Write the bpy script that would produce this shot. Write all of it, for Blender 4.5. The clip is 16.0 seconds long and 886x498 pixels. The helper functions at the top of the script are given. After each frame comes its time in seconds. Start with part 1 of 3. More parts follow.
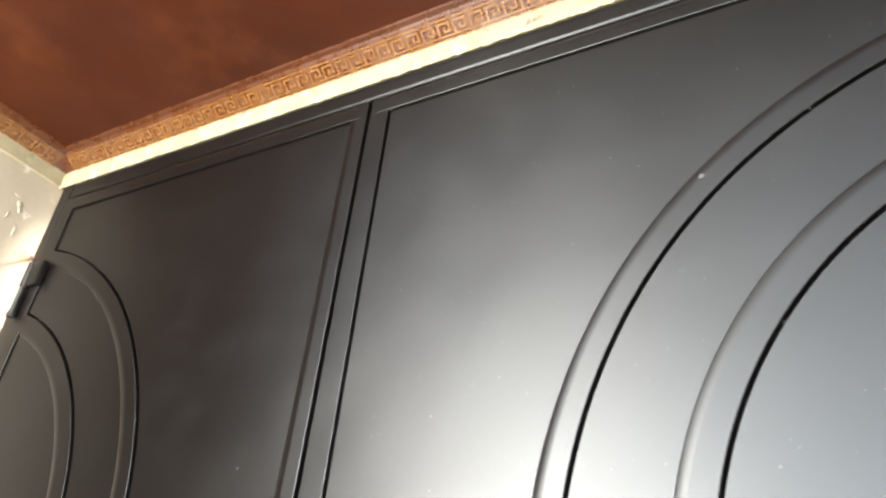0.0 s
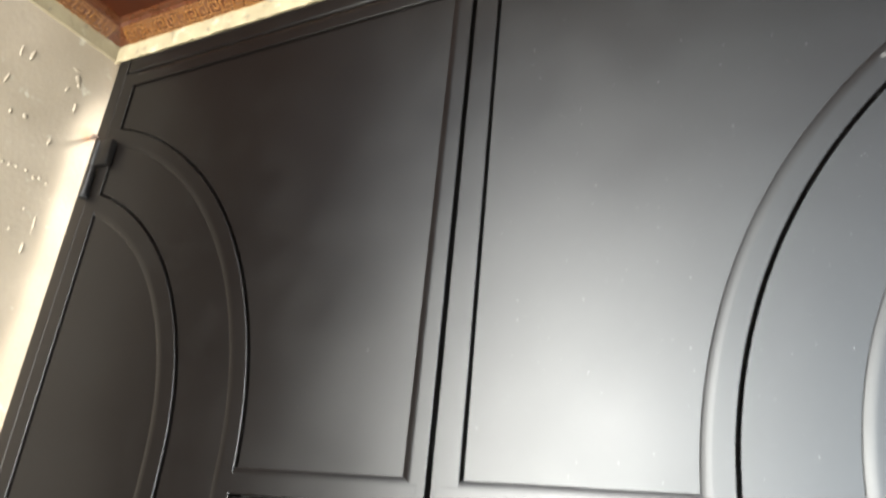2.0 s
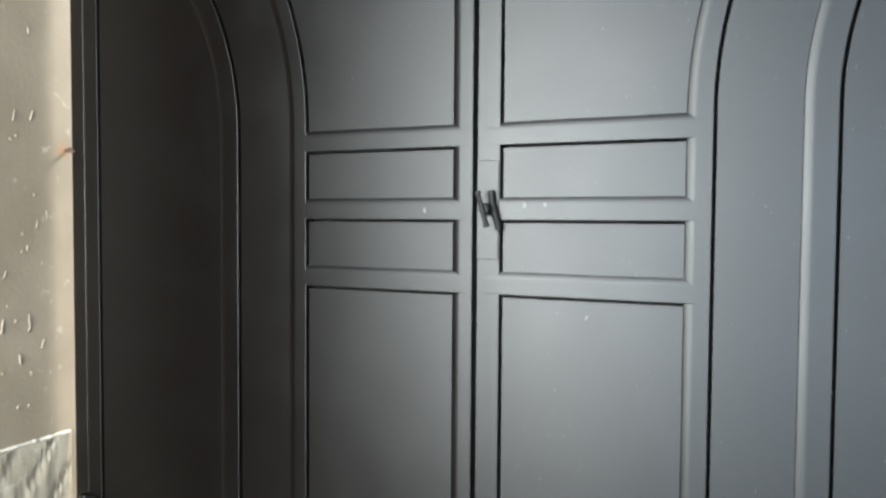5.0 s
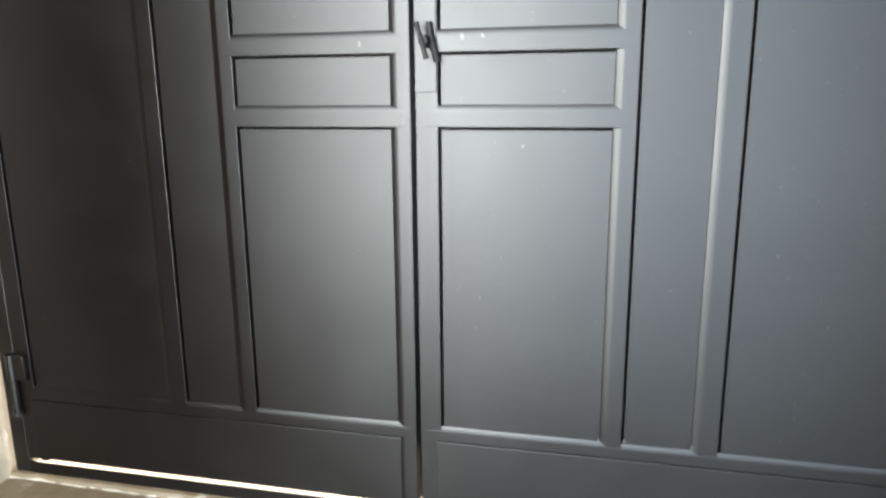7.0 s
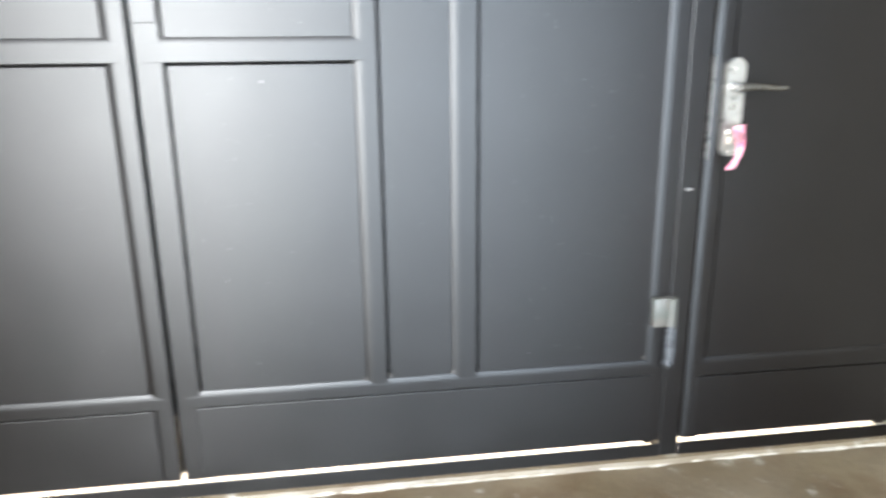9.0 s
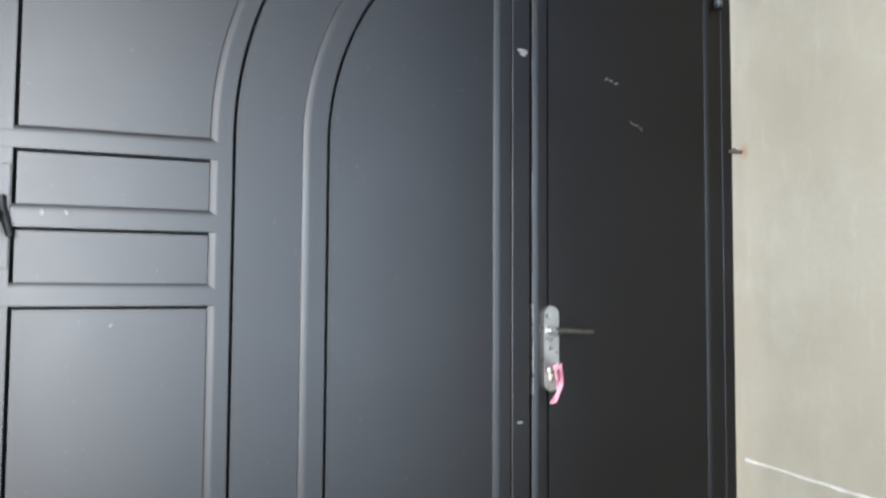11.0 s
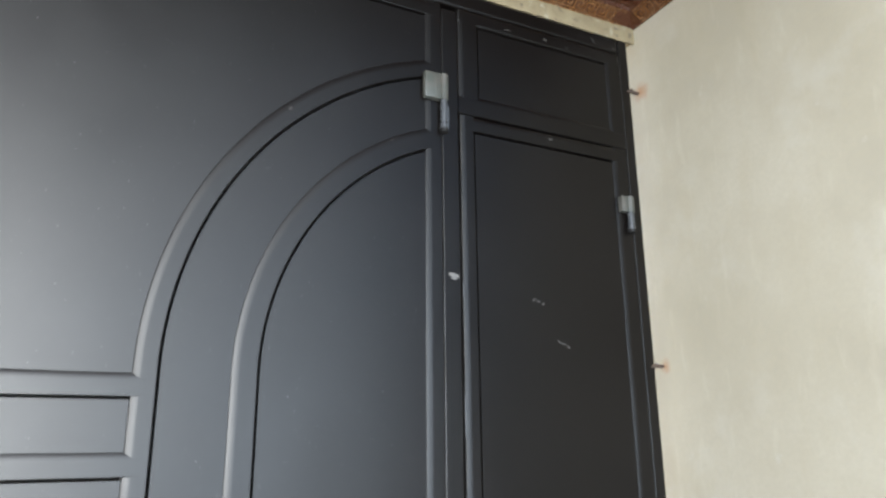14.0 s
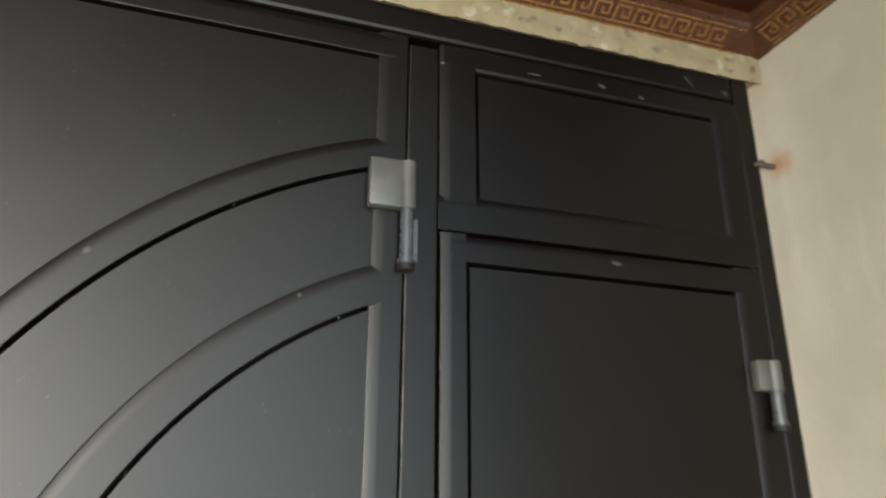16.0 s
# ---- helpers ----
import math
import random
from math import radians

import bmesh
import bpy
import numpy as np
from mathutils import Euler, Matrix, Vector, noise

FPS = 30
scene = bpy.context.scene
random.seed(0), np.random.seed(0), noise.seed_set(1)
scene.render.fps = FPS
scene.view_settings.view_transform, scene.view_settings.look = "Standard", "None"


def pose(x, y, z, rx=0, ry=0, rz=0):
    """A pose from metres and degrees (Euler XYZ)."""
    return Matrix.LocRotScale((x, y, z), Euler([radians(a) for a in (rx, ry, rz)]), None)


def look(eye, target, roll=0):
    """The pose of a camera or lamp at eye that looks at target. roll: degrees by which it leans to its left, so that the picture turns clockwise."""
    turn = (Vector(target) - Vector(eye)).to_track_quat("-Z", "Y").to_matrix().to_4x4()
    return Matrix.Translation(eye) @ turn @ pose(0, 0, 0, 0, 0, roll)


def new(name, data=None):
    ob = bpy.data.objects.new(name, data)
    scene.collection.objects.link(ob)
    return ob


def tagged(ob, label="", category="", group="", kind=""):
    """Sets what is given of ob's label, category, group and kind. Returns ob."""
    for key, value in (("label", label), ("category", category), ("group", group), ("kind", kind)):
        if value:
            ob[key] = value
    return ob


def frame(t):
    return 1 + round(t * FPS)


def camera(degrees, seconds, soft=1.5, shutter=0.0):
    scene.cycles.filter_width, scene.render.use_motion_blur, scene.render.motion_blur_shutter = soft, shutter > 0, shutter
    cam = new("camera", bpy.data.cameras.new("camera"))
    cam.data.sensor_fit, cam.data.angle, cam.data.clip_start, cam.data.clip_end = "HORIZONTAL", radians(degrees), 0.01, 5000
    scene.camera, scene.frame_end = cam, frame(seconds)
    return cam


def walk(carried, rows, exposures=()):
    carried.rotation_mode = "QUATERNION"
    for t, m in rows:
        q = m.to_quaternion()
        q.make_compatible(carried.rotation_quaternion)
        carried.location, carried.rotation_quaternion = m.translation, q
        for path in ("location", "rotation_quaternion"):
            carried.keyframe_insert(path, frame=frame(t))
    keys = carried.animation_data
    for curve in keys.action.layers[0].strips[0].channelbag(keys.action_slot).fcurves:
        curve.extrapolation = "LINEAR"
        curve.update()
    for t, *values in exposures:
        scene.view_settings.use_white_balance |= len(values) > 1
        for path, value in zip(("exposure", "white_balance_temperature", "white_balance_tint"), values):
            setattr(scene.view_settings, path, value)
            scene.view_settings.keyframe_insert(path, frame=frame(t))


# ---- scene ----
cam = camera(64.1, 16.0, soft=2.5, shutter=0.5)
PATH = [
    (0, (0.831, -0.965, 1.250), (-0.067, 0.500, 2.274), 6.09),
    (0.5, (0.707, -0.975, 1.253), (-0.129, 0.548, 2.243), 6.29),
    (1, (0.579, -1.029, 1.253), (-0.192, 0.563, 2.185), 4.59),
    (1.5, (0.560, -1.044, 1.236), (-0.286, 0.525, 2.142), 6.34),
    (2, (0.568, -1.051, 1.227), (-0.331, 0.566, 1.987), 5.85),
    (2.5, (0.562, -1.055, 1.203), (-0.398, 0.591, 1.813), 5.14),
    (3, (0.552, -1.061, 1.192), (-0.442, 0.619, 1.627), 3.55),
    (3.5, (0.539, -1.102, 1.144), (-0.415, 0.625, 1.470), 4.60),
    (4, (0.560, -1.204, 1.123), (-0.242, 0.615, 1.347), 1.82),
    (4.2, (0.565, -1.247, 1.147), (-0.252, 0.573, 1.282), 1.15),
    (6.3, (0.397, -1.485, 1.044), (-0.130, 0.426, 0.781), 1.31),
    (6.5, (0.397, -1.482, 1.048), (-0.086, 0.432, 0.726), 1.07),
    (7, (0.403, -1.483, 1.042), (-0.033, 0.418, 0.602), -0.52),
    (7.5, (0.389, -1.485, 1.031), (-0.040, 0.394, 0.497), -1.74),
    (8, (0.365, -1.460, 1.029), (-0.009, 0.403, 0.403), -1.89),
    (8.5, (0.348, -1.451, 0.972), (0.268, 0.467, 0.411), -1.48),
    (9, (0.394, -1.453, 0.982), (0.652, 0.455, 0.440), -0.60),
    (9.5, (0.459, -1.488, 0.978), (1.002, 0.377, 0.503), -0.23),
    (10, (0.488, -1.523, 1.032), (1.054, 0.353, 0.630), 2.68),
    (10.2, (0.453, -1.555, 0.950), (1.064, 0.337, 0.742), 1.49),
    (12.3, (0.351, -1.565, 1.149), (1.049, 0.292, 1.404), -0.39),
    (12.5, (0.359, -1.571, 1.150), (1.059, 0.277, 1.459), -0.73),
    (13, (0.357, -1.564, 1.149), (1.179, 0.205, 1.589), -0.54),
    (13.5, (0.353, -1.565, 1.149), (1.198, 0.175, 1.657), -0.90),
    (14, (0.334, -1.561, 1.168), (1.197, 0.161, 1.707), -0.59),
    (14.5, (0.321, -1.556, 1.176), (1.281, 0.086, 1.796), -2.92),
    (15, (0.327, -1.574, 1.201), (1.243, 0.039, 1.949), -3.56),
    (15.2, (0.458, -1.416, 1.296), (1.343, 0.222, 2.027), -3.40),
    (15.35, (0.577, -1.274, 1.396), (1.424, 0.393, 2.106), -3.00),
    (15.5, (0.679, -1.162, 1.477), (1.478, 0.536, 2.170), -2.50),
    (15.75, (0.789, -1.036, 1.582), (1.483, 0.712, 2.263), -1.08),
    (16, (0.866, -0.936, 1.672), (1.460, 0.853, 2.339), 0.30),
]
EXPOSURES = [(0.0, 3.2, 6900, 9), (1.5, 2.95, 6900, 9), (2.5, 2.4, 6600, 7), (3.0, 2.05, 6400, 6), (4.2, 1.75, 6350, 5), (6.3, 1.95, 6450, 7), (8.0, 2.5, 6500, 8),
             (9.0, 2.6, 6400, 10), (9.5, 2.2, 6150, 10), (10.2, 1.9, 6050, 11), (12.3, 1.58, 6400, 11), (13.5, 1.74, 6400, 10), (14.5, 1.77, 6430, 10), (15.5, 1.68, 6850, 10), (16.0, 1.45, 7300, 10)]
walk(cam, [(t, look(eye, target, roll)) for t, eye, target, roll in PATH], EXPOSURES)

# ---- light: sun and sky outside the gate, daylight from the open back of the passage ----
world = bpy.data.worlds.new("daylight")
scene.world = world
world.use_nodes = True
wn = world.node_tree.nodes
sky = wn.new("ShaderNodeTexSky")
sky.sky_type = "NISHITA"
sky.sun_disc = False
SUN_WAY = Vector((-0.22, -0.71, -0.67)).normalized()
sky.sun_elevation = math.asin(-SUN_WAY.z)
sky.sun_rotation = math.atan2(-SUN_WAY.x, -SUN_WAY.y)
world.node_tree.links.new(sky.outputs[0], wn["Background"].inputs[0])
wn["Background"].inputs[1].default_value = 0.15

sun = new("sun", bpy.data.lights.new("sun", "SUN"))
sun.data.energy, sun.data.angle, sun.data.color = 5.0, radians(13.0), (1.0, 0.94, 0.84)
sun.matrix_world = look((0, 3, 6), Vector((0, 3, 6)) + SUN_WAY)

# bright sky over the yard, seen through the open back of the passage
BACK = -2.0
DAY_X, DAY_W, DAY_Z, DAY_H, DAY_Y = -0.58, 0.95, 1.27, 1.10, -2.6
day = new("daylight_in_opening", bpy.data.lights.new("daylight_in_opening", "AREA"))
day.data.shape, day.data.size, day.data.size_y = "RECTANGLE", DAY_W, DAY_H
day.data.energy, day.data.color = 81.0, (0.98, 1.0, 0.99)
day.matrix_world = look((DAY_X, DAY_Y, DAY_Z), (DAY_X, 0, DAY_Z))

# paler sky over the rest of the opening
side = new("skylight_in_opening", bpy.data.lights.new("skylight_in_opening", "AREA"))
side.data.shape, side.data.size, side.data.size_y = "RECTANGLE", 2.10, 2.0
side.data.energy, side.data.color = 47.0, (0.84, 0.96, 1.07)
side.matrix_world = look((0.78, DAY_Y, 1.02), (0.78, 0, 1.02))


# sky higher up, above the roof edge; warm tint imitates the ceiling's reflection
high = new("warm_sky_fill", bpy.data.lights.new("warm_sky_fill", "AREA"))
high.data.shape, high.data.size, high.data.size_y = "RECTANGLE", 2.5, 2.4
high.data.energy, high.data.color = 18.0, (1.0, 0.91, 0.76)
high.matrix_world = look((0.20, DAY_Y, 3.50), (0.20, 0, 2.0))


# ---- materials ----
def material(name, base, rough, second=None, scale=6.0, mix=0.5, bump=0.15, grain=160.0, metal=0.0,
             stains=None, wave=0.0, rough_var=0.1, spec=0.5, streaks=()):
    """Base colour varied at two scales, fine relief, slow waviness, uneven gloss. stains: (colour, scale, low, high)."""
    m = bpy.data.materials.new(name)
    m.use_nodes = True
    n, ln = m.node_tree.nodes, m.node_tree.links
    b = n["Principled BSDF"]
    b.inputs["Metallic"].default_value = metal
    b.inputs["Specular IOR Level"].default_value = spec
    co = n.new("ShaderNodeTexCoord")

    def tex(sc, detail=4.0, r=0.55):
        t = n.new("ShaderNodeTexNoise")
        t.inputs["Scale"].default_value, t.inputs["Detail"].default_value, t.inputs["Roughness"].default_value = sc, detail, r
        ln.new(co.outputs["Object"], t.inputs["Vector"])
        return t.outputs["Fac"]

    def ramp(v, lo, hi, to0=0.0, to1=1.0):
        r = n.new("ShaderNodeMapRange")
        for k, x in zip((1, 2, 3, 4), (lo, hi, to0, to1)):
            r.inputs[k].default_value = x
        ln.new(v, r.inputs[0])
        return r.outputs[0]

    def blend(fac, a, c):
        x = n.new("ShaderNodeMix")
        x.data_type = "RGBA"
        ln.new(fac, x.inputs[0])
        for sock, v in ((x.inputs[6], a), (x.inputs[7], c)):
            if isinstance(v, tuple):
                sock.default_value = (*v, 1)
            else:
                ln.new(v, sock)
        return x.outputs[2]

    second = second or tuple(c * 0.75 for c in base)
    col = blend(ramp(tex(scale), 0.35, 0.65, 0.0, mix * 2), base, second)
    col = blend(ramp(tex(grain, 2.0), 0.3, 0.7, 0.0, 0.35), col, tuple(c * 0.8 for c in base))
    for s_col, s_sc, lo, hi in stains or ():
        col = blend(ramp(tex(s_sc, 6.0, 0.65), lo, hi), col, s_col)
    for s_col, s_sc, lo, hi, strength in streaks:
        # upright brush and trowel marks
        squash = n.new("ShaderNodeMapping")
        squash.inputs["Scale"].default_value = (1.0, 1.0, 0.22)
        ln.new(co.outputs["Object"], squash.inputs["Vector"])
        t = n.new("ShaderNodeTexNoise")
        t.inputs["Scale"].default_value, t.inputs["Detail"].default_value, t.inputs["Roughness"].default_value = s_sc, 5.0, 0.6
        ln.new(squash.outputs[0], t.inputs["Vector"])
        col = blend(ramp(t.outputs["Fac"], lo, hi, 0.0, strength), col, s_col)
    ln.new(col, b.inputs["Base Color"])
    ln.new(ramp(tex(scale * 1.7), 0.3, 0.7, rough - rough_var, rough + rough_var), b.inputs["Roughness"])
    b1 = n.new("ShaderNodeBump")
    b1.inputs["Strength"].default_value, b1.inputs["Distance"].default_value = bump, 0.002
    ln.new(tex(grain, 3.0), b1.inputs["Height"])
    if wave:
        b2 = n.new("ShaderNodeBump")
        b2.inputs["Strength"].default_value, b2.inputs["Distance"].default_value = wave, 0.02
        ln.new(tex(2.2, 2.0), b2.inputs["Height"])
        ln.new(b2.outputs[0], b1.inputs["Normal"])
    ln.new(b1.outputs[0], b.inputs["Normal"])
    return m


def gloss_paint(name, base, rough, second, grain, bump, brushed, ior=1.33):
    """Brushed enamel: a dull dark base under a clear gloss whose lobe has short tails, spread up and down by sideways brush marks."""
    m = material(name, base, rough, second, 3.0, 0.5, bump, grain, wave=0.04, rough_var=0.02,
                 stains=(((0.0042, 0.0038, 0.0035), 60.0, 0.55, 0.85), ((0.0034, 0.0029, 0.0026), 8.0, 0.50, 0.80)))
    n, ln = m.node_tree.nodes, m.node_tree.links
    b = n["Principled BSDF"]
    rough_in, normal_in = b.inputs["Roughness"].links[0].from_socket, b.inputs["Normal"].links[0].from_socket
    b.inputs["Specular IOR Level"].default_value = 0.0
    g = n.new("ShaderNodeBsdfAnisotropic")
    g.distribution = "BECKMANN"
    g.inputs["Color"].default_value = (1, 1, 1, 1)
    g.inputs["Anisotropy"].default_value = -brushed
    way = n.new("ShaderNodeCombineXYZ")
    way.inputs[2].default_value = 1.0
    ln.new(way.outputs[0], g.inputs["Tangent"])
    ln.new(rough_in, g.inputs["Roughness"])
    ln.new(normal_in, g.inputs["Normal"])
    fr = n.new("ShaderNodeFresnel")
    fr.inputs["IOR"].default_value = ior
    ln.new(normal_in, fr.inputs["Normal"])
    mix = n.new("ShaderNodeMixShader")
    ln.new(fr.outputs[0], mix.inputs[0])
    ln.new(b.outputs[0], mix.inputs[1])
    ln.new(g.outputs[0], mix.inputs[2])
    ln.new(mix.outputs[0], n["Material Output"].inputs["Surface"])
    return m


PAINT = gloss_paint("charcoal_gloss_paint", (0.0022, 0.0017, 0.0015), 0.43, (0.0030, 0.0024, 0.0021), 420.0, 0.030, 0.25)
PAINT_SHEET = gloss_paint("charcoal_sheet_paint", (0.0022, 0.0017, 0.0015), 0.44, (0.0030, 0.0024, 0.0021), 330.0, 0.048, 0.25)
HINGE_PAINT = material("bare_grey_primer", (0.0508, 0.0456, 0.0389), 0.45, (0.0277, 0.0323, 0.0272), 30.0, 0.5, 0.15, 300.0)
STEEL = material("brushed_nickel", (0.387, 0.365, 0.332), 0.30, (0.324, 0.304, 0.272), 40.0, 0.4, 0.01, 500.0, metal=1.0, rough_var=0.05)
SLEEVE = material("grey_sleeve_paint", (0.035, 0.037, 0.040), 0.32, (0.025, 0.026, 0.028), 40.0, 0.4, 0.02, 300.0)
DARK_STEEL = material("black_worn_steel", (0.004, 0.004, 0.004), 0.6, (0.009, 0.008, 0.007), 40.0, 0.4, 0.05, 300.0, spec=0.18)
# lever nickel: the dark surroundings it mirrors are put into the colour
DARK_REFLECTION_NICKEL = material("dark_reflection_nickel", (0.14, 0.136, 0.13), 0.30, (0.112, 0.108, 0.101), 40.0, 0.4, 0.01, 500.0, metal=1.0, rough_var=0.05)
# lighter than the paint, so each nib carries its glint as colour
GRIT = material("paint_nib_glints", (0.0428, 0.0428, 0.0428), 0.45, (0.027, 0.027, 0.027), 60.0, 0.5, 0.02, 300.0)
RUST = material("rusty_lug", (0.022, 0.015, 0.011), 0.8, (0.055, 0.028, 0.016), 60.0, 0.5, 0.4, 300.0)
SCUFF = material("faint_paint_scuff", (0.0277, 0.0241, 0.0197), 0.6, (0.01, 0.00923, 0.0084), 150.0, 0.5, 0.3, 300.0)
# sheet behind the grooves: their shade is put into this black
GROOVE_SHADE = material("groove_shade_black", (0.003, 0.003, 0.003), 0.9, (0.005, 0.004, 0.003), 30.0, 0.5, 0.1, 200.0, spec=0.1)
CHIP = material("scuffed_primer", (0.109, 0.102, 0.0918), 0.6, (0.034, 0.034, 0.034), 120.0, 0.5, 0.3, 300.0)
RIBBON = material("pink_ribbon", (0.36, 0.085, 0.13), 0.7, (0.46, 0.24, 0.27), 70.0, 0.5, 0.2, 600.0, spec=0.2)
PLASTER = material("cream_wall_plaster", (0.268, 0.242, 0.189), 0.62, (0.231, 0.204, 0.15), 2.5, 0.5, 0.18, 90.0, wave=0.25,
                   stains=(((0.225, 0.201, 0.155), 5.0, 0.52, 0.75), ((0.284, 0.263, 0.218), 3.3, 0.54, 0.80), ((0.3, 0.285, 0.247), 18.0, 0.66, 0.84)),
                   streaks=(((0.355, 0.328, 0.259), 30.0, 0.58, 0.80, 0.30), ((0.204, 0.171, 0.11), 9.0, 0.54, 0.80, 0.40)))
# left wall only: darker and browner than PLASTER
LEFT_PLASTER = material("darker_beige_plaster", (0.18, 0.145, 0.105), 0.66, (0.136, 0.108, 0.0741), 3.5, 0.5, 0.35, 80.0, wave=0.3,
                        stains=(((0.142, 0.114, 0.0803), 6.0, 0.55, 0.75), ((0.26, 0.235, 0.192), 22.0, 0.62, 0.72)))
ROUGH_PLASTER = material("rough_beige_render", (0.236, 0.203, 0.152), 0.9, (0.169, 0.141, 0.101), 9.0, 0.5, 0.8, 60.0,
                         stains=(((0.309, 0.281, 0.225), 14.0, 0.58, 0.7),))
LINTEL = material("old_lintel_plaster", (0.155, 0.125, 0.0713), 0.85, (0.108, 0.0836, 0.046), 14.0, 0.5, 0.9, 70.0,
                  stains=(((0.0517, 0.0381, 0.023), 34.0, 0.58, 0.66), ((0.196, 0.173, 0.122), 20.0, 0.58, 0.66)))
CEILING = material("red_brown_ceiling_stain", (0.025, 0.00504, 0.00115), 0.5, (0.0166, 0.00314, 0.000704), 3.0, 0.6, 0.12, 120.0,
                   stains=(((0.036, 0.00866, 0.00239), 4.5, 0.52, 0.80),), rough_var=0.08, spec=0.12)
CORNICE = material("brown_cornice", (0.0346, 0.00976, 0.0027), 0.28, (0.0272, 0.0073, 0.00202), 14.0, 0.5, 0.15, 200.0)
CHALK = material("white_chalky_cement", (0.433, 0.405, 0.347), 0.9, (0.318, 0.289, 0.239), 30.0, 0.5, 0.8, 90.0)
KEY_BAND = material("gilded_brown_relief", (0.106, 0.0455, 0.00997), 0.26, (0.0833, 0.0341, 0.00773), 20.0, 0.5, 0.1, 200.0, spec=0.8)
FLOOR = material("worn_concrete_floor", (0.0843, 0.0635, 0.0367), 0.55, (0.057, 0.0407, 0.0218), 3.0, 0.6, 0.9, 38.0, rough_var=0.2,
                 stains=(((0.0422, 0.0238, 0.00893), 4.0, 0.53, 0.68), ((0.149, 0.134, 0.107), 16.0, 0.59, 0.69), ((0.0223, 0.0149, 0.00843), 55.0, 0.64, 0.71)))
YARD = material("grey_yard_concrete", (0.24, 0.27, 0.31), 0.8, (0.19, 0.215, 0.25), 2.0, 0.5, 0.5, 40.0)
YARD_WALL = material("dark_grey_yard_wall", (0.09, 0.09, 0.088), 0.85, (0.07, 0.07, 0.068), 2.0, 0.5, 0.4, 40.0)
# near-black: the gloom of the added side room is put into the colour
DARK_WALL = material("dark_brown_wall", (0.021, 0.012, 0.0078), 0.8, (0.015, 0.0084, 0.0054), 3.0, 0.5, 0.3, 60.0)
CRUST = material("chalky_cement_crust", (0.231, 0.21, 0.177), 0.9, (0.157, 0.14, 0.111), 30.0, 0.5, 0.8, 90.0)
FILLET = material("dusty_cement_fillet", (0.134, 0.106, 0.0672), 0.9, (0.0768, 0.0544, 0.032), 16.0, 0.6, 0.9, 60.0, stains=(((0.218, 0.192, 0.15), 22.0, 0.62, 0.70),))
GROUND = material("pale_sunlit_ground", (0.58, 0.47, 0.33), 0.9, (0.50, 0.40, 0.27), 1.5, 0.5, 0.5, 30.0)


def rust_marks(m, places):
    """Brown run-off marks in the plaster round the steel lugs: (x, y, z, reach)."""
    n, ln = m.node_tree.nodes, m.node_tree.links
    b = n["Principled BSDF"]
    co = n.new("ShaderNodeTexCoord")
    ns = n.new("ShaderNodeTexNoise")
    ns.inputs["Scale"].default_value, ns.inputs["Detail"].default_value = 45.0, 4.0
    ln.new(co.outputs["Object"], ns.inputs["Vector"])
    col = b.inputs["Base Color"].links[0].from_socket
    for x, y, z, reach in places:
        d = n.new("ShaderNodeVectorMath")
        d.operation = "DISTANCE"
        d.inputs[1].default_value = (x, y, z)
        ln.new(co.outputs["Object"], d.inputs[0])
        k = n.new("ShaderNodeMath")
        k.operation = "MULTIPLY_ADD"
        k.inputs[1].default_value = reach
        ln.new(ns.outputs["Fac"], k.inputs[0])
        ln.new(d.outputs["Value"], k.inputs[2])
        r = n.new("ShaderNodeMapRange")
        for i, v in zip((1, 2, 3, 4), (reach * 0.5, reach * 1.45, 0.85, 0.0)):
            r.inputs[i].default_value = v
        ln.new(k.outputs[0], r.inputs[0])
        mx = n.new("ShaderNodeMix")
        mx.data_type = "RGBA"
        ln.new(r.outputs[0], mx.inputs[0])
        ln.new(col, mx.inputs[6])
        mx.inputs[7].default_value = (0.20, 0.09, 0.035, 1)
        col = mx.outputs[2]
    ln.new(col, b.inputs["Base Color"])


rust_marks(LEFT_PLASTER, ((-1.187, -0.012, 2.183, 0.035), (-1.187, -0.006, 1.300, 0.026)))
rust_marks(PLASTER, ((1.825, -0.012, 2.260, 0.040), (1.825, -0.010, 1.386, 0.026)))


# ---- building helpers ----
def add_box(bm, x0, x1, y0, y1, z0, z1):
    m = Matrix.Translation(((x0 + x1) / 2, (y0 + y1) / 2, (z0 + z1) / 2)) @ Matrix.Diagonal((abs(x1 - x0), abs(y1 - y0), abs(z1 - z0), 1))
    return bmesh.ops.create_cube(bm, size=1, matrix=m)["verts"]


def add_rod(bm, a, b, r, r2=None, seg=14):
    a, b = Vector(a), Vector(b)
    turn = (b - a).to_track_quat("Z", "Y").to_matrix().to_4x4()
    m = Matrix.Translation((a + b) / 2) @ turn
    return bmesh.ops.create_cone(bm, cap_ends=True, segments=seg, radius1=r, radius2=r if r2 is None else r2, depth=(b - a).length, matrix=m)["verts"]


def soften(bm, width, seg=2):
    edges = [e for e in bm.edges if len(e.link_faces) == 2 and e.calc_face_angle(0) > 0.6]
    bmesh.ops.bevel(bm, geom=edges, offset=width, segments=seg, affect="EDGES", profile=0.5, clamp_overlap=True)


def mesh_of(name, bm, material_, smooth=True):
    bmesh.ops.recalc_face_normals(bm, faces=bm.faces)
    me = bpy.data.meshes.new(name)
    bm.to_mesh(me)
    bm.free()
    me.materials.append(material_)
    if smooth:
        me.shade_smooth()
        me.set_sharp_from_angle(angle=radians(40))
    return me


def thing(name, base, label, category, group=""):
    e = new(name)
    e.location = base
    e.empty_display_size = 0.1
    return tagged(e, label, category, group)


